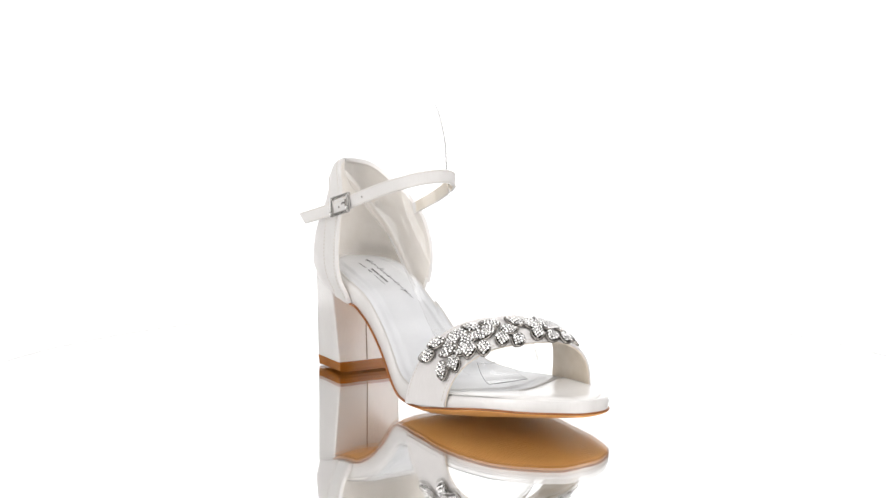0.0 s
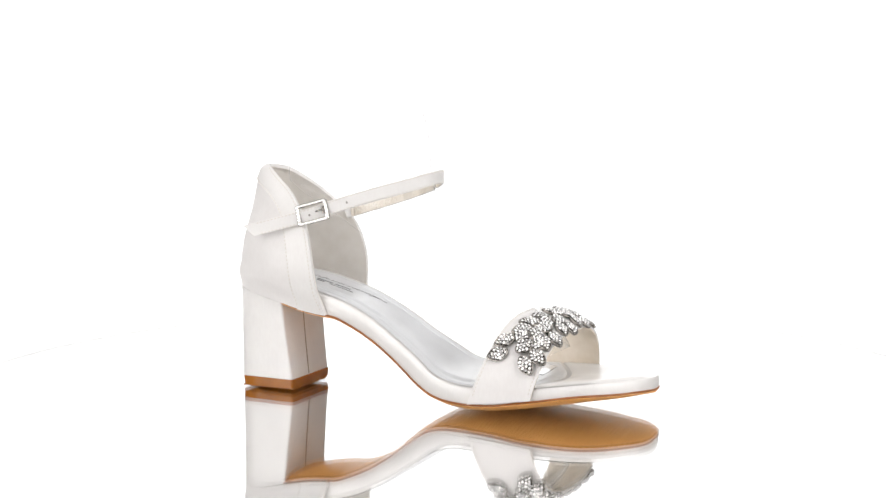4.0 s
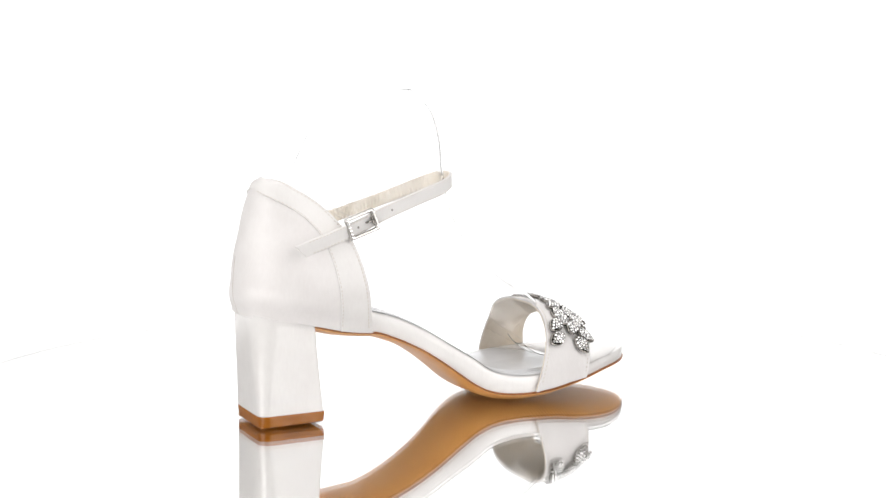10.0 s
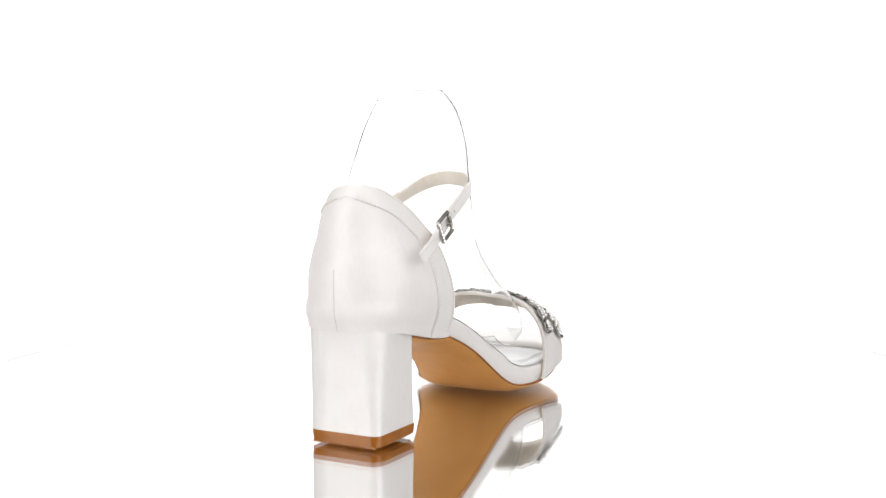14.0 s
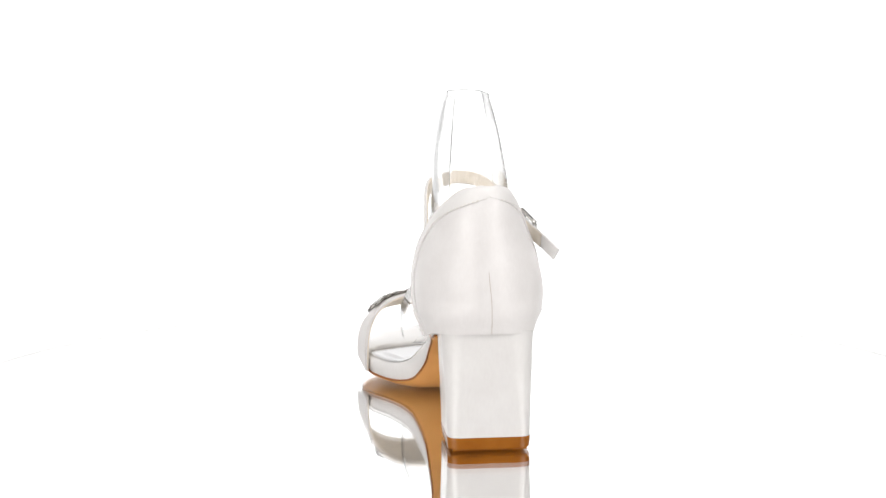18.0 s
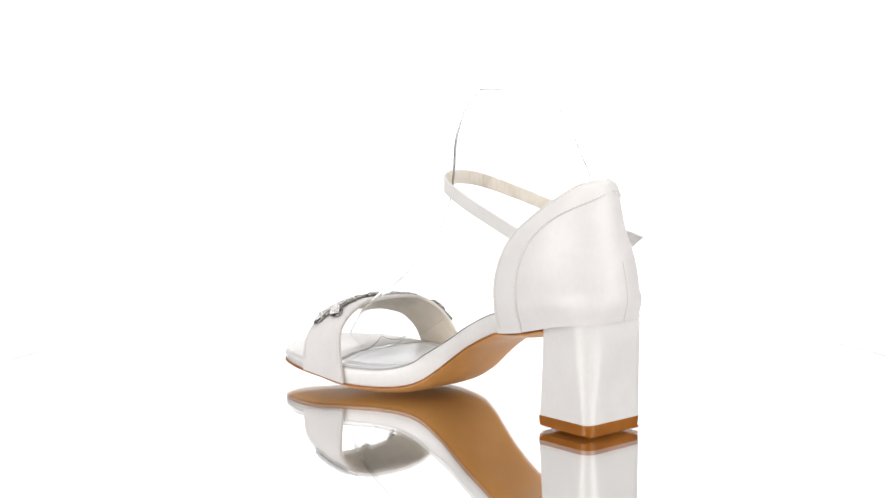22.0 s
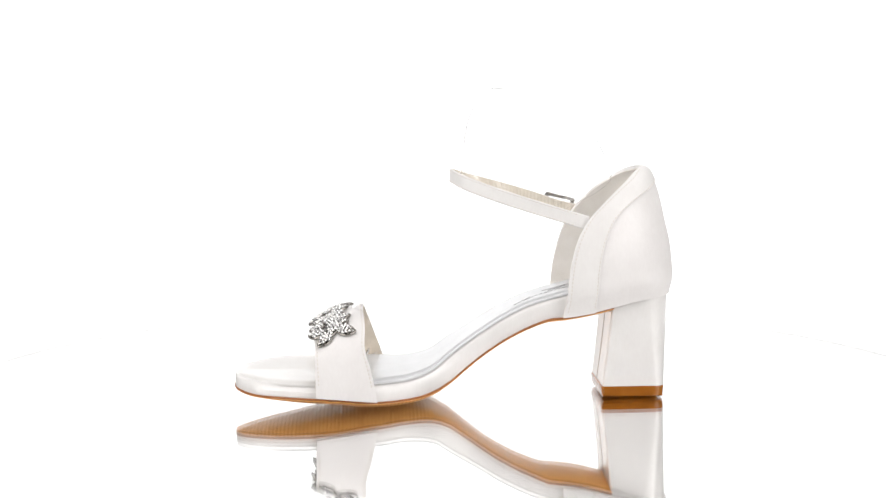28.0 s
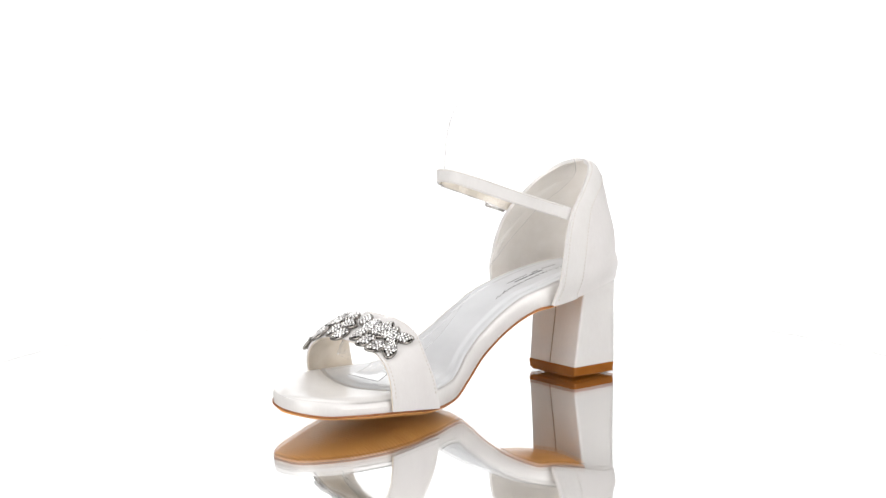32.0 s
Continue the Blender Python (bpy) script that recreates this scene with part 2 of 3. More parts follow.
def turntable_thing():
    t = new("turntable")
    tagged(t, "round mirrored turntable with a thin white rim", "turntable")
    R = 0.288
    bm = lathe([(0.0001, 0), (0.1, 0), (0.2, 0), (R - 0.0004, 0), (R - 0.0001, -0.0001), (R, -0.0004), (R, -0.0052), (0.0001, -0.0052)], 180)
    bmesh.ops.remove_doubles(bm, verts=bm.verts, dist=0.0003)
    pane = part("glass_plate", bm, PANE, t, "round clear glass plate", smooth=False)
    pane.visible_shadow = False
    bm = lathe([(0.0001, -0.0048), (0.1, -0.0048), (0.2, -0.0048), (R - 0.0002, -0.0048), (R - 0.0002, -0.0060), (0.0001, -0.0060)], 180)
    bmesh.ops.remove_doubles(bm, verts=bm.verts, dist=0.0003)
    part("mirror_plate", bm, MIRROR, pane, "silver mirror backing", smooth=False)
    # added white ring in the glass, hides the dark reflection at its rim
    part("edge_band", lathe([(R - 0.0015, -0.0003), (R - 0.0002, -0.0003), (R - 0.0002, -0.0046), (R - 0.0015, -0.0046), (R - 0.0015, -0.0003)], 180), RIM, pane, "white ring added inside the glass edge to lighten it")
    part("rim", lathe([(R - 0.012, -0.0065), (R + 0.001, -0.0065), (R + 0.0015, -0.008), (R + 0.0015, -0.028), (R - 0.01, -0.03), (R - 0.012, -0.03)], 180), RIM, t)
    part("base", lathe([(0.0001, -0.012), (0.12, -0.012), (0.13, -0.02), (0.13, -0.155), (0.14, -0.16), (0.0001, -0.16)], 96), RIM, t)
    return t


turntable = turntable_thing()

# ---- the sandal: plan and heights ----
HEEL_X, TOE_X = -0.1180, 0.1127
out_w = curve((0.0, 0.012), (0.03, 0.0035), (0.06, -0.0022), (0.09, -0.0085), (0.118, -0.0150), (0.15, -0.0220), (0.18, -0.0278), (0.217, -0.0345),
              (0.25, -0.0382), (0.279, -0.0393), (0.3043, -0.038), (0.336, -0.0345), (0.36, -0.032), (0.40, -0.0302), (0.4163, -0.0302), (0.447, -0.029), (0.46, -0.0275), (0.4818, -0.009))
in_w = curve((0.0, 0.012), (0.03, 0.0211), (0.06, 0.0272), (0.09, 0.0324), (0.112, 0.0358), (0.15, 0.0397), (0.18, 0.0418), (0.206, 0.0428),
             (0.24, 0.0422), (0.269, 0.0397), (0.3043, 0.0298), (0.336, 0.0175), (0.36, 0.0130), (0.39, 0.0124), (0.4155, 0.0150), (0.447, 0.0155), (0.46, 0.013), (0.4818, -0.005))


def y_out(x):
    return out_w(math.sqrt(max(TOE_X - x, 0)))


def y_in(x):
    return in_w(math.sqrt(max(TOE_X - x, 0)))


# height of the joint of upper and sole, and of the insole's edge
z_joint = curve((-0.12, 0.056), (-0.1, 0.0535), (-0.087, 0.0505), (-0.0736, 0.0472), (-0.06, 0.0453), (-0.055, 0.0450), (-0.044, 0.0412), (-0.03, 0.0343), (-0.0187, 0.0270),
                (-0.0085, 0.0193), (0.0, 0.0130), (0.008, 0.0090), (0.0167, 0.0070), (0.029, 0.0062), (0.041, 0.0064), (0.058, 0.0083), (0.07, 0.0093), (0.088, 0.0106), (0.102, 0.0114), (0.1126, 0.0128))
z_insole = curve((-0.12, 0.0640), (-0.1, 0.0630), (-0.08, 0.0605), (-0.06, 0.0560), (-0.045, 0.0517), (-0.029, 0.0442), (-0.014, 0.0348), (0.0, 0.0255),
                 (0.008, 0.0195), (0.0165, 0.0163), (0.0275, 0.0147), (0.037, 0.0146), (0.069, 0.0152), (0.0885, 0.0162), (0.102, 0.0172), (0.1126, 0.0183))


# the forefoot leans a little: its outer edge stands higher than its inner one
lean = curve((-0.01, 0), (0.04, 0.03), (0.06, 0.05), (0.088, 0.10), (0.1116, 0.11))
lean_in = curve((-0.075, 0), (-0.05, 0.025), (-0.02, 0.035), (0.0, 0.03), (0.02, 0.008), (0.04, -0.008), (0.06, -0.012), (0.088, 0.004), (0.1116, 0.03))


def twist(x, y):
    d = (y_out(x) + y_in(x)) / 2 - y
    return (lean(x) if d > 0 else lean_in(x)) * d


def stations(x0, x1, n):
    """Crowded towards the toe."""
    w0, w1 = math.sqrt(max(TOE_X - x1, 0)), math.sqrt(TOE_X - x0)
    return [TOE_X - (w0 + (w1 - w0) * k / (n - 1)) ** 2 for k in range(n)][::-1]


sandal = new("sandal")
tagged(sandal, "white satin block-heel sandal with silver crystal leaves, on a mirror", "shoe")


def smooth_step(f):
    f = min(max(f, 0.0), 1.0)
    return f * f * (3 - 2 * f)


def across(x, inset, k):
    """k y-values from the outer to the inner edge, drawn in by inset."""
    a, b = y_out(x), y_in(x)
    d = min(inset, (b - a) * 0.48)
    return [a + d + (b - a - 2 * d) * s for s in np.linspace(0, 1, k)]


def sole_parts():
    # tan outsole, hollow-ground towards the ball
    bulge = curve((-0.09, 0.0032), (-0.055, 0.0030), (-0.03, 0.0018), (0.0, 0.003), (0.033, 0.0041), (0.07, 0.0038), (0.1126, 0.0006))
    rows = []
    for x in stations(-0.0872, TOE_X, 90):
        zj, ring = z_joint(x), []
        ys = across(x, 0.0004, 13)
        flat = 2.4 + 3.0 * min(max((x + 0.015) / 0.035, 0), 1)
        for i, y in enumerate(ys):
            s = i / 6 - 1
            ring.append((x, y, zj + twist(x, y) - 0.0019 - bulge(x) * (1 - abs(s) ** flat)))
        for y in across(x, 0.0006, 7)[::-1]:
            ring.append((x, y, zj + twist(x, y) - 0.0008))
        rows.append(ring)
    sole = part("outsole", grid(rows, closed_v=True, caps=True), SOLE, sandal, "tan leather outsole")
    # its brown painted edge
    rows = []
    for x in stations(-0.0872, TOE_X, 110):
        zj, a, b = z_joint(x), y_out(x), y_in(x)
        rows.append((x, a, b, zj))
    line = [Vector((x, a, z + twist(x, a))) for x, a, b, z in rows] + [Vector((x, b, z + twist(x, b))) for x, a, b, z in rows[-2::-1]]
    loops = []
    for i, p in enumerate(line):
        t = (line[min(i + 1, len(line) - 1)] - line[max(i - 1, 0)]).normalized()
        o = Vector((t.y, -t.x, 0)).normalized()
        loops.append([p + o * a + Vector((0, 0, c)) for a, c in ((-0.0016, -0.0011), (-0.0002, -0.0015), (0.0004, -0.0013), (0.0005, -0.0008), (0.0001, -0.0004), (-0.0016, -0.0004))])
    part("sole_edge", grid(loops, closed_v=True, caps=True), SOLE_EDGE, sole, "brown painted sole edge")
    # satin-wrapped midsole
    rows = []
    for x in stations(HEEL_X, TOE_X - 0.0001, 100):
        zj, zi = z_joint(x), z_insole(x)
        h = zi - zj
        e = 0.0022
        ring = []
        lo = across(x, 0.0006, 7)
        ring += [(x, y, zj - 0.0004) for y in lo]
        a, b = y_out(x), y_in(x)
        d = min(1.0, (b - a) / 0.012)
        ring += [(x, b - 0.0002 * d, zj + h * 0.2), (x, b + 0.0003 * d, zj + h * 0.5), (x, b - 0.0003 * d, zi - e * 0.7), (x, b - 0.0009 * d, zi - e * 0.25), (x, b - 0.0022 * d, zi)]
        ring += [(x, y, zi + 0.0002) for y in across(x, 0.004, 5)[::-1]]
        ring += [(x, a + 0.0022 * d, zi), (x, a + 0.0009 * d, zi - e * 0.25), (x, a + 0.0003 * d, zi - e * 0.7), (x, a - 0.0003 * d, zj + h * 0.5), (x, a + 0.0002 * d, zj + h * 0.2)]
        rows.append([(x, y, z + twist(x, y)) for _, y, z in ring])
    part("midsole", grid(rows, closed_v=True, caps=True), SATIN, sandal, "satin-wrapped platform edge")
    # padded sock behind the toe band, its dark joint, and the satin toe pad before it
    front = curve((-1.0, 0.0580), (-0.6, 0.0655), (-0.2, 0.0685), (0.2, 0.0660), (0.6, 0.0585), (1.0, 0.0490))

    def sock(inset, lift, lip, reach):
        rows = []
        for k in range(70):
            row_in, row = k / 69, []
            for j in range(57):
                s = -1 + j / 28
                xe = front(s) + reach
                x = -0.117 + (xe + 0.117) * (1 - (1 - row_in) ** 1.25)
                a, b = y_out(x) + inset, y_in(x) - inset
                y = (a + b) / 2 + (b - a) / 2 * s
                edge = min((1 - abs(s)) * (b - a) / 2, (xe - x))
                pad = lift * (1 - 0.4 * min(max((x - 0.035) / 0.03, 0), 1)) * (0.55 * (1 - (1 - min(edge / 0.004, 1)) ** 2.5) + 0.45 * smooth_step((edge - 0.0050) / 0.0035)) - lip
                dish = 0.0013 * (1 - s * s) * (1 if x < 0.0 else max(0, 1 - x / 0.03))
                row.append((x, y, z_insole(x) + twist(x, y) + pad - dish))
            rows.append(row)
        return rows

    rows = sock(0.0016, 0.0024, 0.0003, 0.0)
    ob = part("insole", grid(rows), INSOLE, sandal, "smooth white padded insole")
    part("insole_groove", grid(sock(0.0013, 0.0, -0.0003, 0.0003)), GROOVE, ob)
    rows = []
    for k in range(40):
        f, row = k / 39, []
        for j in range(25):
            s = -1 + j / 12
            x0 = front(s) + 0.0012
            x1 = TOE_X - 0.0007 - (TOE_X - 0.088) * abs(s) ** 5
            x = x0 + (x1 - x0) * (1 - (1 - f) ** 1.6)
            a, b = y_out(x) + 0.0007, y_in(x) - 0.0007
            y = (a + b) / 2 + (b - a) / 2 * s
            edge = min((1 - abs(s)) * (b - a) / 2, x1 - x, x - x0 + 0.001)
            row.append((x, y, z_insole(x) + twist(x, y) + 0.0015 * (1 - (1 - min(max(edge, 0) / 0.009, 1)) ** 1.8) + 0.0001))
        rows.append(row)
    part("toe_pad", grid(rows), SATIN, sandal, "satin toe platform")
    return ob


insole = sole_parts()


def insole_writing():
    """A long flourish of script and two short lines under it, as plain strokes."""
    rnd = random.Random(4)

    def on(x, y):
        return Vector((x, y, z_insole(x) + 0.0024 - 0.0006 - 0.0013 + 0.00038))

    bm = bmesh.new()

    def bar(x0, x1, y, w, y1=None):
        rows = []
        for k in range(4):
            x, c = x0 + (x1 - x0) * k / 3, y + ((y if y1 is None else y1) - y) * k / 3
            lo, hi = on(x, c - w / 2), on(x, c + w / 2)
            rows.append([lo, hi, hi + Vector((0, 0, 0.00015)), lo + Vector((0, 0, 0.00015))])
        grid(rows, closed_v=True, caps=True, bm=bm)

    x, k = -0.0945, 0
    while x < -0.037:
        step = rnd.uniform(0.0008, 0.0017)
        y = -0.0042 + 0.0016 * ((x + 0.065) / 0.03) ** 2
        up = rnd.uniform(0.0006, 0.0016) * (-1) ** k
        bar(x, x + step, y - up / 2, rnd.uniform(0.00022, 0.0004), y + up / 2)
        x += step + rnd.choice((-0.0002, 0.0005, 0.001))
        k += 1
    for x, y, l in ((-0.092, -0.0030, 0.0032), (-0.076, -0.0035, 0.0028), (-0.045, -0.004, 0.004)):
        bar(x, x + l, y - 0.0016, 0.0002, y + 0.0014)
    x = -0.0755
    while x < -0.055:
        if not -0.0662 < x < -0.0645:
            bar(x, x + 0.0007, -0.0086, 0.0011)
        x += 0.0011
    for x0, x1, y, w in ((-0.088, -0.0775, -0.0110, 0.0002), (-0.0745, -0.0700, -0.0112, 0.0008), (-0.0665, -0.052, -0.0116, 0.0002)):
        bar(x0, x1, y, w)
    tagged(part("lettering", bm, INK, insole, "fine grey printed script", smooth=False), kind="stuff")


insole_writing()


# ---- heel ----
def heel_parts():
    def section(z, x0, x1, y0, y1, rr, rf):
        pts = []
        for cx, cy, r, a0 in ((x1 - rf, y1 - rf, rf, 0), (x0 + rr, y1 - rr, rr, 90), (x0 + rr, y0 + rr, rr, 180), (x1 - rf, y0 + rf, rf, 270)):
            for a in np.linspace(a0, a0 + 90, 7):
                pts.append((cx + r * math.cos(radians(a)), cy + r * math.sin(radians(a)), z))
        out = []
        for p, q in zip(pts, pts[1:] + pts[:1]):
            out.append(p)
            if math.dist(p, q) > 0.008:
                out += [tuple(p[i] + (q[i] - p[i]) * s for i in range(3)) for s in (0.2, 0.4, 0.6, 0.8)]
        return out

    rows = []
    for f in np.linspace(0, 1, 16):
        z = 0.0062 + (0.058 - 0.0062) * f
        g = f ** 1.2
        x1 = -0.0822 - 0.0052 * f - 0.0003 * math.sin(math.pi * f)
        sec = section(z, -0.1158 - 0.0024 * g, x1, -0.0269 - 0.0026 * g, 0.0120 + 0.0026 * g, 0.0050 + 0.008 * f, 0.0012)
        if f > 0.7:
            k = (f - 0.7) / 0.3
            sec = [(x, y, z * (1 - k) + k * (0.0575 + (x + 0.1195) * -0.235)) for x, y, _ in sec]
        rows.append(sec)
    heel = part("heel", grid(rows, closed_v=True, caps=True), SATIN, sandal, "satin-covered block heel")
    rows = [(0.0, -0.0008), (0.0005, -0.0001), (0.0012, 0.0), (0.0056, 0.0003), (0.0063, 0.0001)]
    # its foot is crowned: the front edge and the corners stand off the ground
    def lift(x, y):
        return 0.0002 + 0.0006 * max((x + 0.1160) / 0.034, 0) ** 1.4 + 0.0001 * ((y + 0.0075) / 0.0194) ** 2

    loops = []
    for z, d in rows:
        ring = section(z, -0.1156 - d, -0.0820 + d, -0.0268 - d, 0.0119 + d, 0.0055, 0.0012)
        loops.append([(x, y, q + lift(x, y) * max(0.0, 1 - q / 0.005)) for x, y, q in ring])
    tip = part("heel_tip", grid(loops, closed_v=True, caps=True), TOPLIFT, heel, "glossy brown heel tip")
    # ribbed tread under it
    ribs = []
    for k in range(37):
        x = -0.1150 + 0.0325 * k / 36
        top = 0.0010
        line = [(x, y, top) for y in (-0.0250, 0.0100)]
        foot = [(x, y, min(lift(x, y) * 0.25, 0.0008) + (0.0004 if k % 2 else 0.0)) for y in np.linspace(0.0100, -0.0250, 7)]
        ribs.append(line + foot)
    part("tread", grid(ribs, closed_v=True, caps=True), TOPLIFT, tip, "ribbed brown tread", smooth=False)
    # the seam of the covering on the heel's front face
    loops = []
    for f in np.linspace(0.0, 1, 10):
        z = 0.0065 + (0.0505 - 0.0065) * f
        x1 = -0.0822 - 0.0052 * ((z - 0.0062) / 0.0518) - 0.0003 * math.sin(math.pi * (z - 0.0062) / 0.0518)
        y = -0.009 + 0.0015 * f
        loops.append([(x1 - 0.0004, y - 0.00032, z), (x1 + 0.00012, y - 0.00032, z), (x1 + 0.00012, y + 0.00032, z), (x1 - 0.0004, y + 0.00032, z)])
    part("seam", grid(loops, closed_v=True, caps=True), HEEL_SEAM, heel)


heel_parts()

# ---- heel counter ----
TOP_Z = 0.1226
back_x = curve((0.045, -0.1190), (0.0543, -0.1203), (0.0589, -0.1217), (0.0634, -0.1222), (0.0786, -0.1207), (0.0936, -0.1174), (0.1086, -0.1140), (0.1166, -0.1114), (0.1205, -0.1097), (0.1226, -0.1072))
side_out = curve((0.045, -0.0305), (0.0549, -0.0325), (0.063, -0.0362), (0.0711, -0.0374), (0.0765, -0.0370), (0.09, -0.0340), (0.103, -0.0283), (0.1165, -0.0212), (0.1205, -0.0175), (0.1226, -0.0120))
side_in = curve((0.045, 0.0175), (0.0546, 0.0193), (0.0628, 0.0228), (0.0763, 0.0243), (0.09, 0.0225), (0.103, 0.0178), (0.1165, 0.0082), (0.1205, 0.0030), (0.1226, -0.0060))
rim_x = curve((0.045, -0.0575), (0.0532, -0.0605), (0.0608, -0.0624), (0.0726, -0.0642), (0.0873, -0.0680), (0.0969, -0.0727), (0.1072, -0.0836), (0.1162, -0.0948), (0.1205, -0.1000), (0.1226, -0.1048))


def counter_level(v, n=49):
    """One horseshoe of the heel counter, from the outer front edge round the back to the inner one."""
    zl = 0.0520 * (1 - v) + TOP_Z * v
    xb, xr, yo, yi = back_x(zl), rim_x(zl), side_out(zl), side_in(zl)
    depth = min(0.040, (xr - xb) * 0.9)
    yc, hw = (yo + yi) / 2, (yi - yo) / 2
    pts = []
    fore = 0.0029 * max(0.0, 1 - v ** 8) + 0.0034 * math.exp(-((zl - 0.112) / 0.010) ** 2)
    fore_in = 0.0020 * math.exp(-((zl - 0.082) / 0.022) ** 2)
    for s in np.linspace(0, 1, 60):
        pts.append(Vector((xr + fore + (xb + depth - xr - fore) * s, yo, 0)))
    for a in np.linspace(-90, 90, 161)[1:-1]:
        c, d = math.cos(radians(a)), math.sin(radians(a))
        e = 2 / (2.0 + 1.1 * max(0, 1 - v / 0.22))
        pts.append(Vector((xb + depth - depth * abs(c) ** e, yc + hw * math.copysign(abs(d) ** e, d), 0)))
    for s in np.linspace(0, 1, 60):
        pts.append(Vector((xb + depth + (xr + fore_in - xb - depth) * s, yi, 0)))
    run = np.concatenate([[0], np.cumsum([(b - a).length for a, b in zip(pts, pts[1:])])])

    def at(d):
        i = min(int(np.searchsorted(run, d, side="right")) - 1, len(pts) - 2)
        p = pts[i].lerp(pts[i + 1], (d - run[i]) / max(run[i + 1] - run[i], 1e-9))
        zb = z_joint(p.x) - 0.0003 if p.x > -0.119 else 0.0557
        return Vector((p.x, p.y, zb * (1 - v) + TOP_Z * v))
    return at, run[-1]


LEVELS = [1 - (1 - k / 44) ** 1.35 for k in range(45)]
LEVELS = [v * 0.997 for v in LEVELS]


def counter_parts():
    rows = []
    for v in LEVELS:
        at, total = counter_level(v)
        rows.append([at(total * j / 64) for j in range(65)])
    normals = sheet_normals(rows)
    if normals[10][32].x > 0:
        normals = [[-n for n in r] for r in normals]
    counter = part("heel_counter", shell(rows, normals, 0.0009), SATIN_SOFT, sandal, "satin heel counter")
    inner = [[p - n * 0.0010 for p, n in zip(r, m)] for r, m in zip(rows, normals)]
    part("counter_lining", shell(inner, normals, 0.0008), LINING, counter, "cream counter lining")
    # topline band on each side, meeting at the back
    wide = curve((0.05, 0.0172), (0.0612, 0.0158), (0.0759, 0.0155), (0.0876, 0.0152), (0.0963, 0.0148), (0.104, 0.0152), (0.110, 0.0180), (0.1166, 0.0235), (0.1226, 0.030))
    threads = bmesh.new()
    for side in (0, 1):
        rows, split = [], 0
        for v in LEVELS:
            at, total = counter_level(v)
            split += wide(0.052 * (1 - v) + TOP_Z * v) < total / 2 - 0.0002
            w = min(wide(0.052 * (1 - v) + TOP_Z * v), total / 2 + (0.0008 if side == 0 else -0.0002))
            rows.append([at(w * j / 12 if side == 0 else total - w * j / 12) for j in range(13)])
        nm = sheet_normals(rows)
        if (nm[5][5].y > 0) == (side == 0):
            nm = [[-n for n in r] for r in nm]
        raised = [[p + n * (0.0006 if side == 0 else 0.0005) for p, n in zip(r, m)] for r, m in zip(rows, nm)]
        part("topline_band", shell(raised, nm, 0.0020), SATIN_TRIM, counter, "stitched satin topline band")
        for col, f in ((1, 0.3), (11, 0.6)):
            line = [r[col].lerp(r[col + 1], f) + m[col] * 0.00012 for r, m in zip(raised, nm)]
            last = -2 if col == 1 else split
            stitches(threads, line[1:last], [m[col] for m in nm][1:last])
        # piped lower edge of the band
        path = [r[12] for r in raised]
        cord = []
        for p, m in zip(path, [m[12] for m in nm]):
            w = Vector((1, 0, 0)) if abs(m.y) > 0.3 else Vector((0, 0, 1))
            cord.append([p - m * 0.0002 + w * 0.0005 * math.cos(g) + m * 0.0005 * math.sin(g) for g in np.linspace(0, 2 * math.pi, 6, endpoint=False)])
        part("piping", grid(cord[:split - 1], closed_v=True, caps=True), SATIN_TRIM, counter)
    tagged(part("stitching", threads, THREAD, counter, "fine white stitching"), kind="stuff")
    # seam at the back
    loops = []
    for v in np.linspace(0.0, 0.43, 16):
        at, total = counter_level(v)
        d = total * 0.5
        p = at(d)
        q = at(d + 0.002) - at(d - 0.002)
        t = q.normalized()
        n = Vector((t.y, -t.x, 0)).normalized()
        if n.x > 0:
            n = -n
        loops.append([p + t * a + n * b for a, b in ((-0.0002, -0.0004), (-0.00013, 0.0001), (0.00013, 0.0001), (0.0002, -0.0004))])
    part("seam", grid(loops, closed_v=True, caps=True), BACK_SEAM, counter)


counter_parts()


# ---- toe band ----
def band_point(a, b, push=0.0):
    """a: 0 at the outer edge to 1 at the inner edge; b: 0 behind to 1 in front."""
    po = Vector((0.0315, -0.0422, 0.0072)).lerp(Vector((0.0642, -0.0378, 0.0112)), b)
    pi = Vector((0.0385, 0.0424, 0.0066)).lerp(Vector((0.0697, 0.0456, 0.0100)), b)
    top_x = 0.0455 + 0.0255 * b
    top_z = 0.0500 - 0.0092 * b + 0.0022 * math.sin(math.pi * b)
    th = math.pi * a
    c, s = math.cos(th), max(math.sin(th), 0)
    e = 2 / (2.45 if a < 0.5 else 3.1)
    f = s ** e
    yc, hw = (po.y + pi.y) / 2, (pi.y - po.y) / 2
    base = po.lerp(pi, a)
    waist = 0.0022 * (1 - b) * math.exp(-((a - 0.84) / 0.1) ** 2)
    p = Vector((base.x + (top_x - base.x) * f + waist, yc - (hw + push) * math.copysign(abs(c) ** e, c), base.z + (top_z + push - base.z) * f))
    return p


def band_frame(a, b):
    p = band_point(a, b)
    da = band_point(min(a + 0.01, 1), b) - band_point(max(a - 0.01, 0), b)
    db = band_point(a, min(b + 0.02, 1)) - band_point(a, max(b - 0.02, 0))
    n = da.cross(db).normalized()
    if n.dot(p - Vector((0.055, 0.003, 0.0))) < 0:
        n = -n
    return p, da.normalized(), n


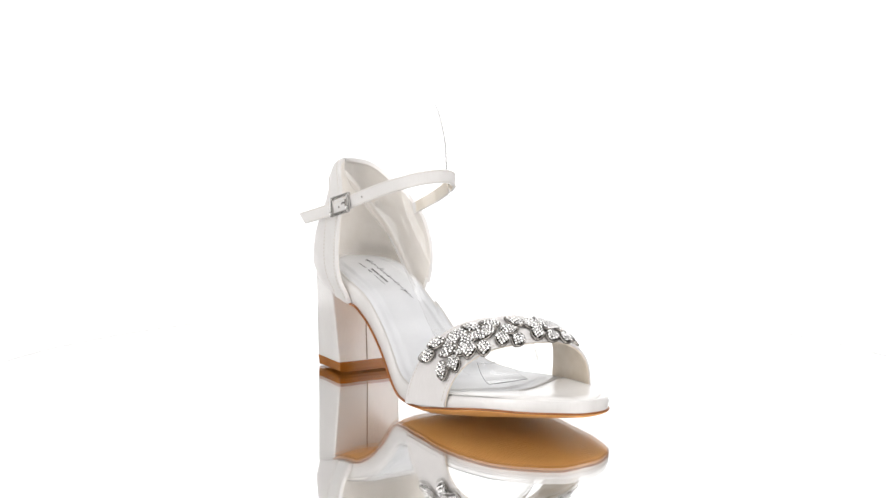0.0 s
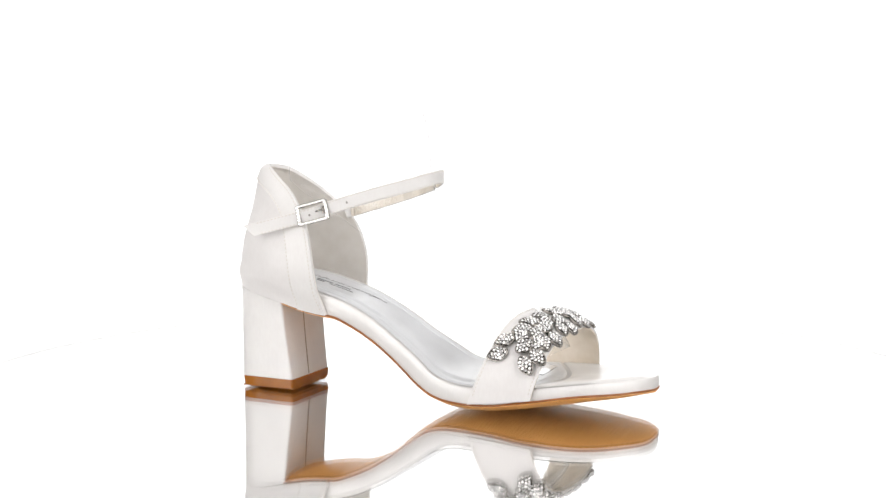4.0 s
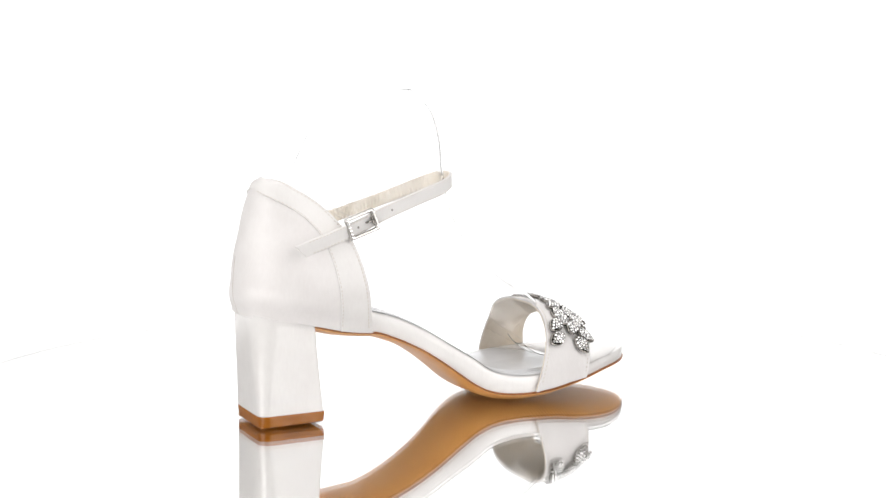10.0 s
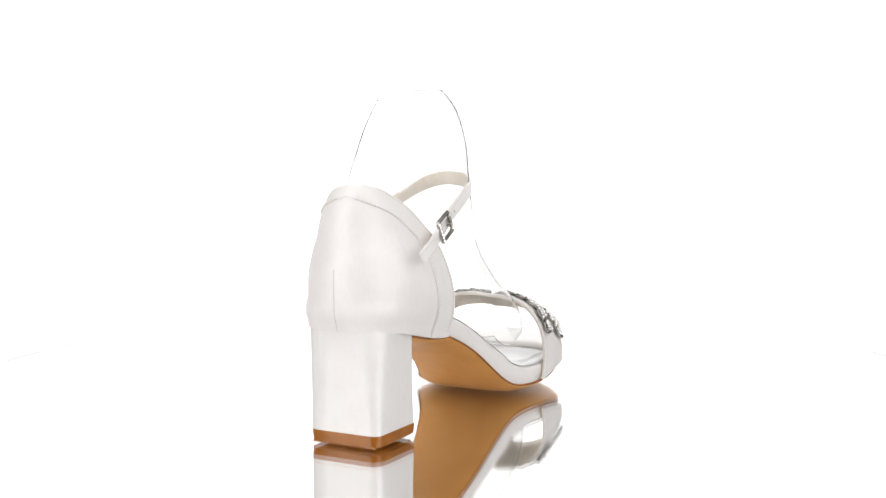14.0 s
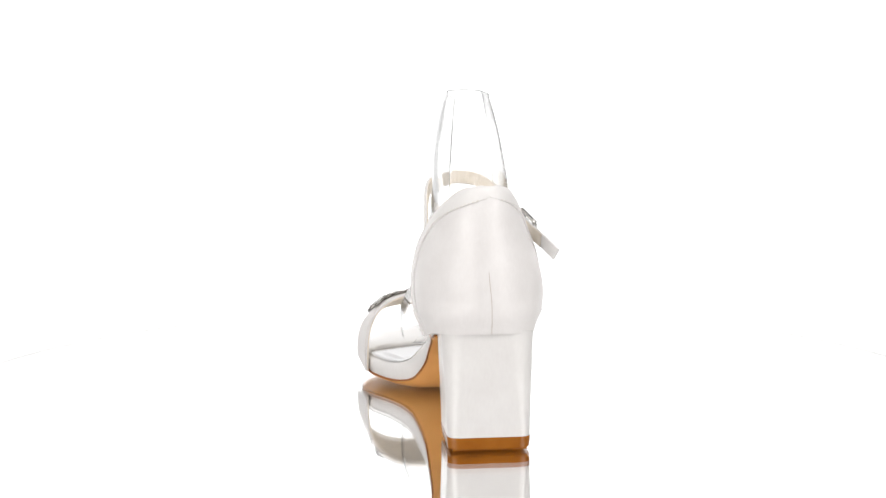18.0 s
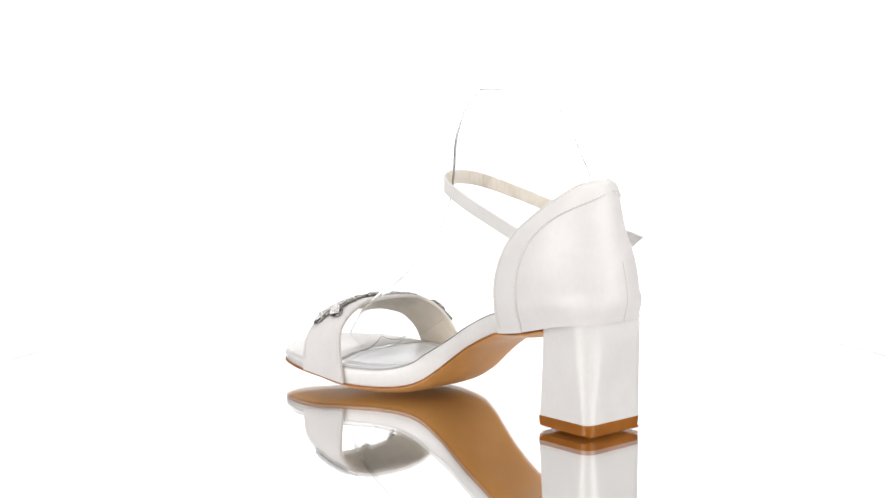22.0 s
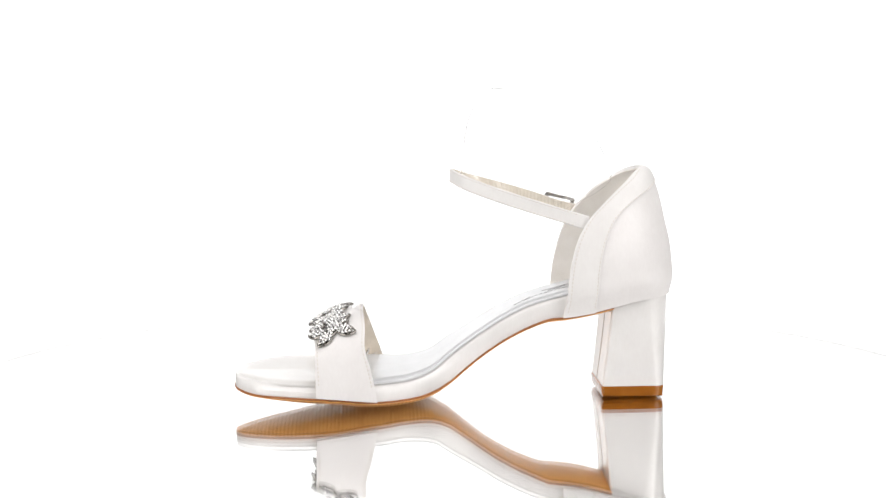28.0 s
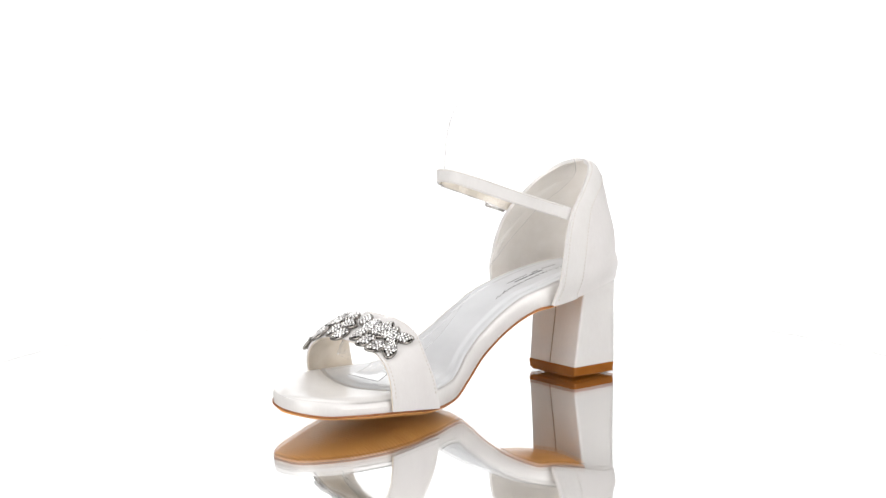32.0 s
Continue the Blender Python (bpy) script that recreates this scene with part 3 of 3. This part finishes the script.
def band_parts():
    aa = [0.5 - 0.5 * math.cos(math.pi * k / 60) for k in range(61)]
    aa = [0.5 * x + 0.5 * k / 60 for k, x in enumerate(aa)]
    rows = [[band_point(a, b) for b in np.linspace(0, 1, 13)] for a in aa]
    nm = [[band_frame(a, b)[2] for b in np.linspace(0, 1, 13)] for a in aa]
    band = part("toe_band", shell(rows, nm, 0.0009), SATIN_SOFT, sandal, "white satin toe band")
    inner = [[p - n * 0.0010 for p, n in zip(r, m)] for r, m in zip(rows, nm)]
    part("band_lining", shell(inner, nm, 0.0007), BAND_LINING, band, "cream band lining")
    bm = bmesh.new()
    for b in (0.05, 0.95):
        line = [band_point(a, b) + band_frame(a, b)[2] * 0.0001 for a in aa[2:-2]]
        stitches(bm, line, [band_frame(a, b)[2] for a in aa[2:-2]])
    tagged(part("stitching", bm, THREAD, band, "fine white stitching"), kind="stuff")


band_parts()


# ---- ankle strap and buckle ----
def strap_parts():
    path = smooth_path([(-0.0725, 0.0172, 0.0950), (-0.0695, 0.0178, 0.0959), (-0.05, 0.0160, 0.1018), (-0.03, 0.0142, 0.1082), (-0.012, 0.0108, 0.1146), (-0.0042, 0.0035, 0.1180), (-0.0022, -0.005, 0.1188),
                        (-0.0048, -0.014, 0.1178), (-0.013, -0.0208, 0.1150), (-0.03, -0.0253, 0.1102), (-0.05, -0.0292, 0.1040), (-0.063, -0.0322, 0.0992), (-0.080, -0.0370, 0.0943), (-0.0985, -0.0412, 0.0893)], 90)
    ups = [Vector((0, 0, 1))] * len(path)
    strap = ribbon(path, ups, 0.0072, 0.0013, "ankle_strap", SATIN_TRIM, sandal, "narrow satin ankle strap", True)
    fine = smooth_path([tuple(p) for p in path[2:-8]], 520)
    lined = []
    for i, p in enumerate(fine):
        t = (fine[min(i + 1, 519)] - fine[max(i - 1, 0)]).normalized()
        n = t.cross(Vector((0, 0, 1))).normalized()
        to_axis = Vector((-0.04, -0.005, p.z)) - p
        n = n if n.dot(to_axis) > 0 else -n
        lined.append(p + n * (0.0008 + (0.00013 * math.sin(i * 0.95) if i < 300 else 0)))
    ribbon(lined, [Vector((0, 0, 1))] * 520, 0.0066, 0.0006, "strap_lining", ELASTIC, strap, "ribbed cream elastic lining")
    bm = bmesh.new()
    for off in (-0.0029, 0.0029):
        line, nms = [], []
        for i in range(3, 88):
            p = path[i]
            t = (path[i + 1] - path[i - 1]).normalized()
            w = (Vector((0, 0, 1)) - t * t.z).normalized()
            n = t.cross(w)
            n = n if n.dot(p - Vector((-0.04, -0.005, p.z))) > 0 else -n
            line.append(p + w * off + n * 0.0007)
            nms.append(n)
        stitches(bm, line, nms)
    tagged(part("stitching", bm, THREAD, strap, "fine white stitching"), kind="stuff")
    # punched holes, as flat discs with the shade inside painted dark grey
    for k in (73, 63):
        p = path[k]
        t = (path[k + 1] - path[k - 1]).normalized()
        n = t.cross(Vector((0, 0, 1))).normalized()
        n = n if n.y < 0 else -n
        bm = bmesh.new()
        bmesh.ops.create_cone(bm, cap_ends=True, segments=12, radius1=0.0006, radius2=0.0006, depth=0.0003, matrix=Matrix.Translation(p + n * 0.0006) @ n.to_track_quat("Z", "Y").to_matrix().to_4x4())
        part("strap_hole", bm, HOLE_SHADE, strap)


strap_parts()


def gem_mesh(name, r, h):
    """A small faceted stone, flat below."""
    bm = bmesh.new()
    rows = [[(r * k * math.cos(a + o), r * k * math.sin(a + o), z) for a in np.linspace(0, 2 * math.pi, 8, endpoint=False)]
            for k, z, o in ((0.9, 0, 0), (1.0, h * 0.3, 0), (0.72, h * 0.75, math.pi / 8), (0.42, h, 0))]
    grid(rows, closed_v=True, caps=True, bm=bm)
    bmesh.ops.recalc_face_normals(bm, faces=bm.faces)
    mesh = bpy.data.meshes.new(name)
    bm.to_mesh(mesh)
    bm.free()
    mesh.materials.append(STONE)
    return mesh


GEM = gem_mesh("rhinestone", 0.00090, 0.0010)
GEM_SMALL = gem_mesh("rhinestone_small", 0.00075, 0.0009)


def set_stone(mesh, m, parent):
    ob = new("rhinestone", mesh)
    ob.parent = parent
    ob.matrix_local = m
    return ob


def buckle_part():
    tl, tr, br, bl = (Vector(p) for p in ((-0.0739, -0.0340, 0.1022), (-0.0559, -0.0302, 0.1073), (-0.0530, -0.0318, 0.0972), (-0.0704, -0.0356, 0.0923)))
    c = (tl + tr + br + bl) / 4
    ux = ((tr - tl) + (br - bl)).normalized()
    n = ux.cross((tl - bl) + (tr - br)).normalized()
    n = n if n.y < 0 else -n
    uy = n.cross(ux).normalized() if n.cross(ux).z > 0 else ux.cross(n).normalized()
    hx, hy = 0.0088, 0.0053

    def at(x, y, z):
        return c + ux * x + uy * y + n * z

    def rounded(hx, hy, r):
        pts = []
        for sx, sy, a0 in ((1, 1, 0), (-1, 1, 90), (-1, -1, 180), (1, -1, 270)):
            for a in np.linspace(a0, a0 + 90, 5):
                pts.append((sx * (hx - r) + r * math.cos(radians(a)), sy * (hy - r) + r * math.sin(radians(a))))
        return pts

    outer, inner = rounded(hx + 0.0004, hy + 0.0004, 0.0014), rounded(hx - 0.0019, hy - 0.0014, 0.0007)
    loops = []
    for (ox, oy), (ix, iy) in zip(outer, inner):
        ring = []
        for s, z in ((0, -0.0002), (0, 0.0006), (0.06, 0.0009), (0.30, 0.0014), (0.70, 0.0014), (0.94, 0.0009), (1, 0.0006), (1, -0.0002)):
            ring.append(at(ox + (ix - ox) * s, oy + (iy - oy) * s, z + 0.0006))
        loops.append(ring)
    b = part("buckle", grid(loops, closed_u=True, closed_v=True), BUCKLE, sandal, "small silver rectangular buckle set with crystals")
    # prong and its knuckle
    loops = []
    for s in np.linspace(0, 1, 8):
        x = 0.0078 - 0.0058 * s
        z = 0.0012 + 0.0010 * math.sin(math.pi * s)
        loops.append([at(x, 0.00045 * math.cos(g), z + 0.00045 * math.sin(g)) for g in np.linspace(0, 2 * math.pi, 8, endpoint=False)])
    part("prong", grid(loops, closed_v=True, caps=True), SILVER, b)
    loops = []
    for y in np.linspace(-0.0018, 0.0018, 5):
        loops.append([at(0.0062 + 0.0007 * math.cos(g), y, 0.0013 + 0.0007 * math.sin(g)) for g in np.linspace(0, 2 * math.pi, 10, endpoint=False)])
    part("hinge", grid(loops, closed_v=True, caps=True), SILVER, b)
    rot = Matrix((ux, uy, n)).transposed().to_4x4()
    for k in range(6):
        set_stone(GEM_SMALL, Matrix.Translation(at(-hx + 0.0008, -0.0042 + 0.00168 * k, 0.0018)) @ rot, b)
    for y in (-0.0034, 0.0034):
        set_stone(GEM_SMALL, Matrix.Translation(at(hx - 0.0008, y, 0.0018)) @ rot, b)


buckle_part()


# ---- crystal leaves on the toe band ----
LEAF_LEN, LEAF_WIDE = 0.0113, 0.0074


def leaf_mesh():
    """A pointed oval metal plate with a rim, slightly domed; its tip points along +x."""
    bm = bmesh.new()
    rows = []
    for k, z in ((1.0, 0.0), (1.03, 0.0007), (0.98, 0.0012), (0.88, 0.0012), (0.84, 0.0008), (0.4, 0.0013), (0.02, 0.0015)):
        ring = []
        for t in np.linspace(0, 2 * math.pi, 28, endpoint=False):
            c, s = math.cos(t), math.sin(t)
            x = LEAF_LEN / 2 * c
            y = LEAF_WIDE / 2 * s * (1 - 0.38 * max(c, 0) ** 2.0) * (1 - 0.10 * max(-c, 0))
            ring.append((x * k, y * k, z))
        rows.append(ring)
    grid(rows, closed_v=True, caps=True, bm=bm)
    bmesh.ops.recalc_face_normals(bm, faces=bm.faces)
    mesh = bpy.data.meshes.new("crystal_leaf")
    bm.to_mesh(mesh)
    bm.free()
    mesh.polygons.foreach_set("use_smooth", [True] * len(mesh.polygons))
    mesh.materials.append(SILVER)
    return mesh


LEAF = leaf_mesh()
STONES = [(x, y, big) for x, ys, big in ((-0.0041, (-0.0009, 0.0009), 0), (-0.0026, (-0.0019, 0.0, 0.0019), 1), (-0.0009, (-0.0027, -0.0009, 0.0009, 0.0027), 1),
                                         (0.0008, (-0.0019, 0.0, 0.0019), 1), (0.0024, (-0.0010, 0.0010), 0), (0.0039, (0.0,), 0)) for y in ys]
# place across the band, place along it, turn of the tip in degrees from the line towards the inner side, lift in mm
OUTER_LEAVES = [(0.245, 0.2, -140, 0.3), (0.18, 0.2, -132, 0.0), (0.24, 0.58, 20, 0.5), (0.15, 0.76, 130, 0.2), (0.205, 0.88, 115, 0.0), (0.325, 0.36, -140, 0.0),
                (0.3, 0.84, 132, 0.0), (0.355, 0.95, 122, 0.2), (0.385, 0.38, -126, 0.4), (0.385, 0.68, 20, 0.6), (0.335, 0.62, -20, 0.3), (0.43, 0.6, -30, 0.3),
                (0.285, 0.42, -60, 0.1), (0.275, 0.74, 60, 0.2)]
INNER_LEAVES = [(0.455, 0.42, -155, 0.2), (0.445, 0.88, 125, 0.0), (0.49, 0.97, 135, 0.3), (0.49, 0.7, 0, 0.7), (0.51, 0.47, -120, 0.6), (0.555, 0.52, 20, 0.2),
                (0.54, 0.86, 122, 0.5), (0.59, 0.93, 130, 0.1), (0.72, 0.38, -73, 0.1), (0.735, 0.78, 42, 0.0), (0.66, 0.93, 120, 0.3), (0.655, 0.50, -100, 0.3),
                (0.61, 0.66, 10, 0.7), (0.685, 0.62, 10, 0.6), (0.605, 0.46, -100, 0.0), (0.55, 0.64, 30, 0.4)]


def leaves():
    for a, b, turn, lift in OUTER_LEAVES + INNER_LEAVES:
        p, t, n = band_frame(a, b)
        f = n.cross(t)
        f = f if f.x > 0 else -f
        ux = (t * math.cos(radians(turn)) + f * math.sin(radians(turn))).normalized()
        uy = n.cross(ux).normalized()
        m = Matrix((ux, uy, n)).transposed().to_4x4()
        m.translation = p + n * (0.0002 + lift * 0.0006 + (0.0009 if a < 0.27 else 0.0))
        leaf = new("crystal_leaf", LEAF)
        leaf.parent = sandal
        leaf.matrix_local = m
        leaf["label"] = "silver leaf set with clear crystals"
        for k, (x, y, big) in enumerate(STONES):
            z = 0.0009 + 0.0005 * (1 - (x / 0.005) ** 2)
            tilt = Euler((-y * 90 + 0.3 * math.sin(5.0 * k + 40 * a), x * 50 + 0.3 * math.cos(3.0 * k + 70 * a), 0.7 * k)).to_matrix().to_4x4()
            set_stone(GEM if big else GEM_SMALL, Matrix.Translation((x, y, z)) @ tilt, leaf)


leaves()


# ---- clear foot form inside the sandal ----
def form_thing():
    crest = smooth_path([(-0.0295, 0, 0.1685), (-0.0235, 0, 0.1652), (-0.0135, 0, 0.155), (-0.0090, 0, 0.140), (-0.0076, 0, 0.122), (-0.0030, 0, 0.103), (0.0085, 0, 0.084), (0.027, 0, 0.067), (0.045, 0, 0.0545), (0.058, 0, 0.0435), (0.0665, 0, 0.033), (0.0685, 0, 0.0255), (0.0668, 0, 0.0200)], 81)
    edge = smooth_path([(-0.0575, 0, 0.1682), (-0.0625, 0, 0.1645), (-0.0715, 0, 0.152), (-0.079, 0, 0.138), (-0.0865, 0, 0.120), (-0.081, 0, 0.1115), (-0.060, 0, 0.100), (-0.038, 0, 0.085), (-0.016, 0, 0.068), (0.005, 0, 0.052), (0.024, 0, 0.038), (0.043, 0, 0.026), (0.054, 0, 0.0205), (0.060, 0, 0.0192), (0.0645, 0, 0.0190)], 81)
    half = curve((0, 0.0070), (0.06, 0.0100), (0.15, 0.0132), (0.25, 0.0155), (0.4, 0.0160), (0.5, 0.0155), (0.7, 0.0185), (0.82, 0.0215), (0.9, 0.0200), (0.96, 0.0150), (1, 0.0050))
    corner = curve((0, 0.009), (0.5, 0.012), (0.75, 0.016), (1, 0.020))
    mid = curve((0, -0.0055), (0.36, -0.0063), (0.5, -0.0035), (0.75, 0.0), (1, 0.003))
    curl = curve((0, 0.0005), (0.12, 0.0007), (0.2, 0.0012), (0.45, 0.0012), (0.62, 0.0006), (1, 0.0005))
    curved = curve((0, 1.0), (0.45, 1.0), (0.75, 0.0), (1, 0.0))
    rows = []
    for i in range(81):
        f = i / 80
        c, e, row = crest[i], edge[i], []
        length = (e - c).length
        r, rc = min(corner(f), length * 0.5), curl(f)
        for q in np.linspace(-1, 1, 97):
            s = abs(q)
            if s < 0.35:
                phi = s / 0.35 * math.pi / 2
                y, d = half(f) * math.sin(phi), r * (1 - math.cos(phi))
            elif s < 0.75:
                k = (s - 0.35) / 0.4
                y, d = half(f) * (1 + curved(f) * (0.16 * math.sin(math.pi * k) - 0.08 * k * k)), r + (length - r - rc) * k
            else:
                phi = (s - 0.75) / 0.25 * radians(80)
                y, d = half(f) * (1 - 0.08 * curved(f)) - rc * (1 - math.cos(phi)), length - rc + rc * math.sin(phi)
            p = c.lerp(e, d / length)
            row.append(Vector((p.x, mid(f) + math.copysign(y, q), p.z)))
        rows.append(row)
    nm = sheet_normals(rows)
    if nm[30][48].x < 0:
        nm = [[-n for n in r] for r in nm]
    # thinnest at its top edge
    loops = []
    for i, (r, m) in list(enumerate(zip(rows, nm)))[3:76]:
        thick = 0.00020 + 0.00070 * min(i / 10, 1) - 0.00058 * smooth_step((i - 22) / 12) - 0.00020 * smooth_step((i - 62) / 12)
        thin = 0.60 + 0.40 * min(max((i - 13) / 8, 0), 1)
        inner = []
        for j, (p, n) in enumerate(zip(r, m)):
            fade = 1 - thin * (1 - min(max(min(j, 96 - j) - 16, 0) / 20, 1))
            inner.append(p - n * (0.00003 + thick * fade))
        loops.append(r + inner[::-1])
    form = new("foot_form")
    tagged(form, "thin clear plastic display form inside the sandal", "display form")
    part("shell", grid(loops, closed_v=True, caps=True), PLASTIC, form).visible_shadow = False
    # a tongue that turns back from the toe and up to a straight cut edge
    rows = []
    for k in range(15):
        f = k / 14
        a = Vector((0.0575, 0.0150, 0.0186)).lerp(Vector((0.0428, 0.0113, 0.0299)), f)
        b = Vector((0.0590, -0.0085, 0.0186)).lerp(Vector((0.0424, -0.0059, 0.0278)), f)
        row = []
        for q in np.linspace(0, 1, 13):
            p = a.lerp(b, q)
            p.z -= 0.0030 * math.sin(math.pi * f * 0.85) + 0.0022 * math.sin(math.pi * q) * f
            row.append(p)
        rows.append(row)
    nm = sheet_normals(rows)
    part("tongue", shell(rows, nm, 0.0003), PLASTIC, form).visible_shadow = False
    return form


foot_form = form_thing()


# ---- turning ----
def motions():
    START, RATE = -61.66, 8.7467
    for thing in (sandal, foot_form, turntable):
        rows = []
        for k in range(129):
            t = SECONDS * k / 128
            rows.append((t, pose(0, 0, 0, 0, 0, START + RATE * t)))
        walk(thing, rows)


motions()
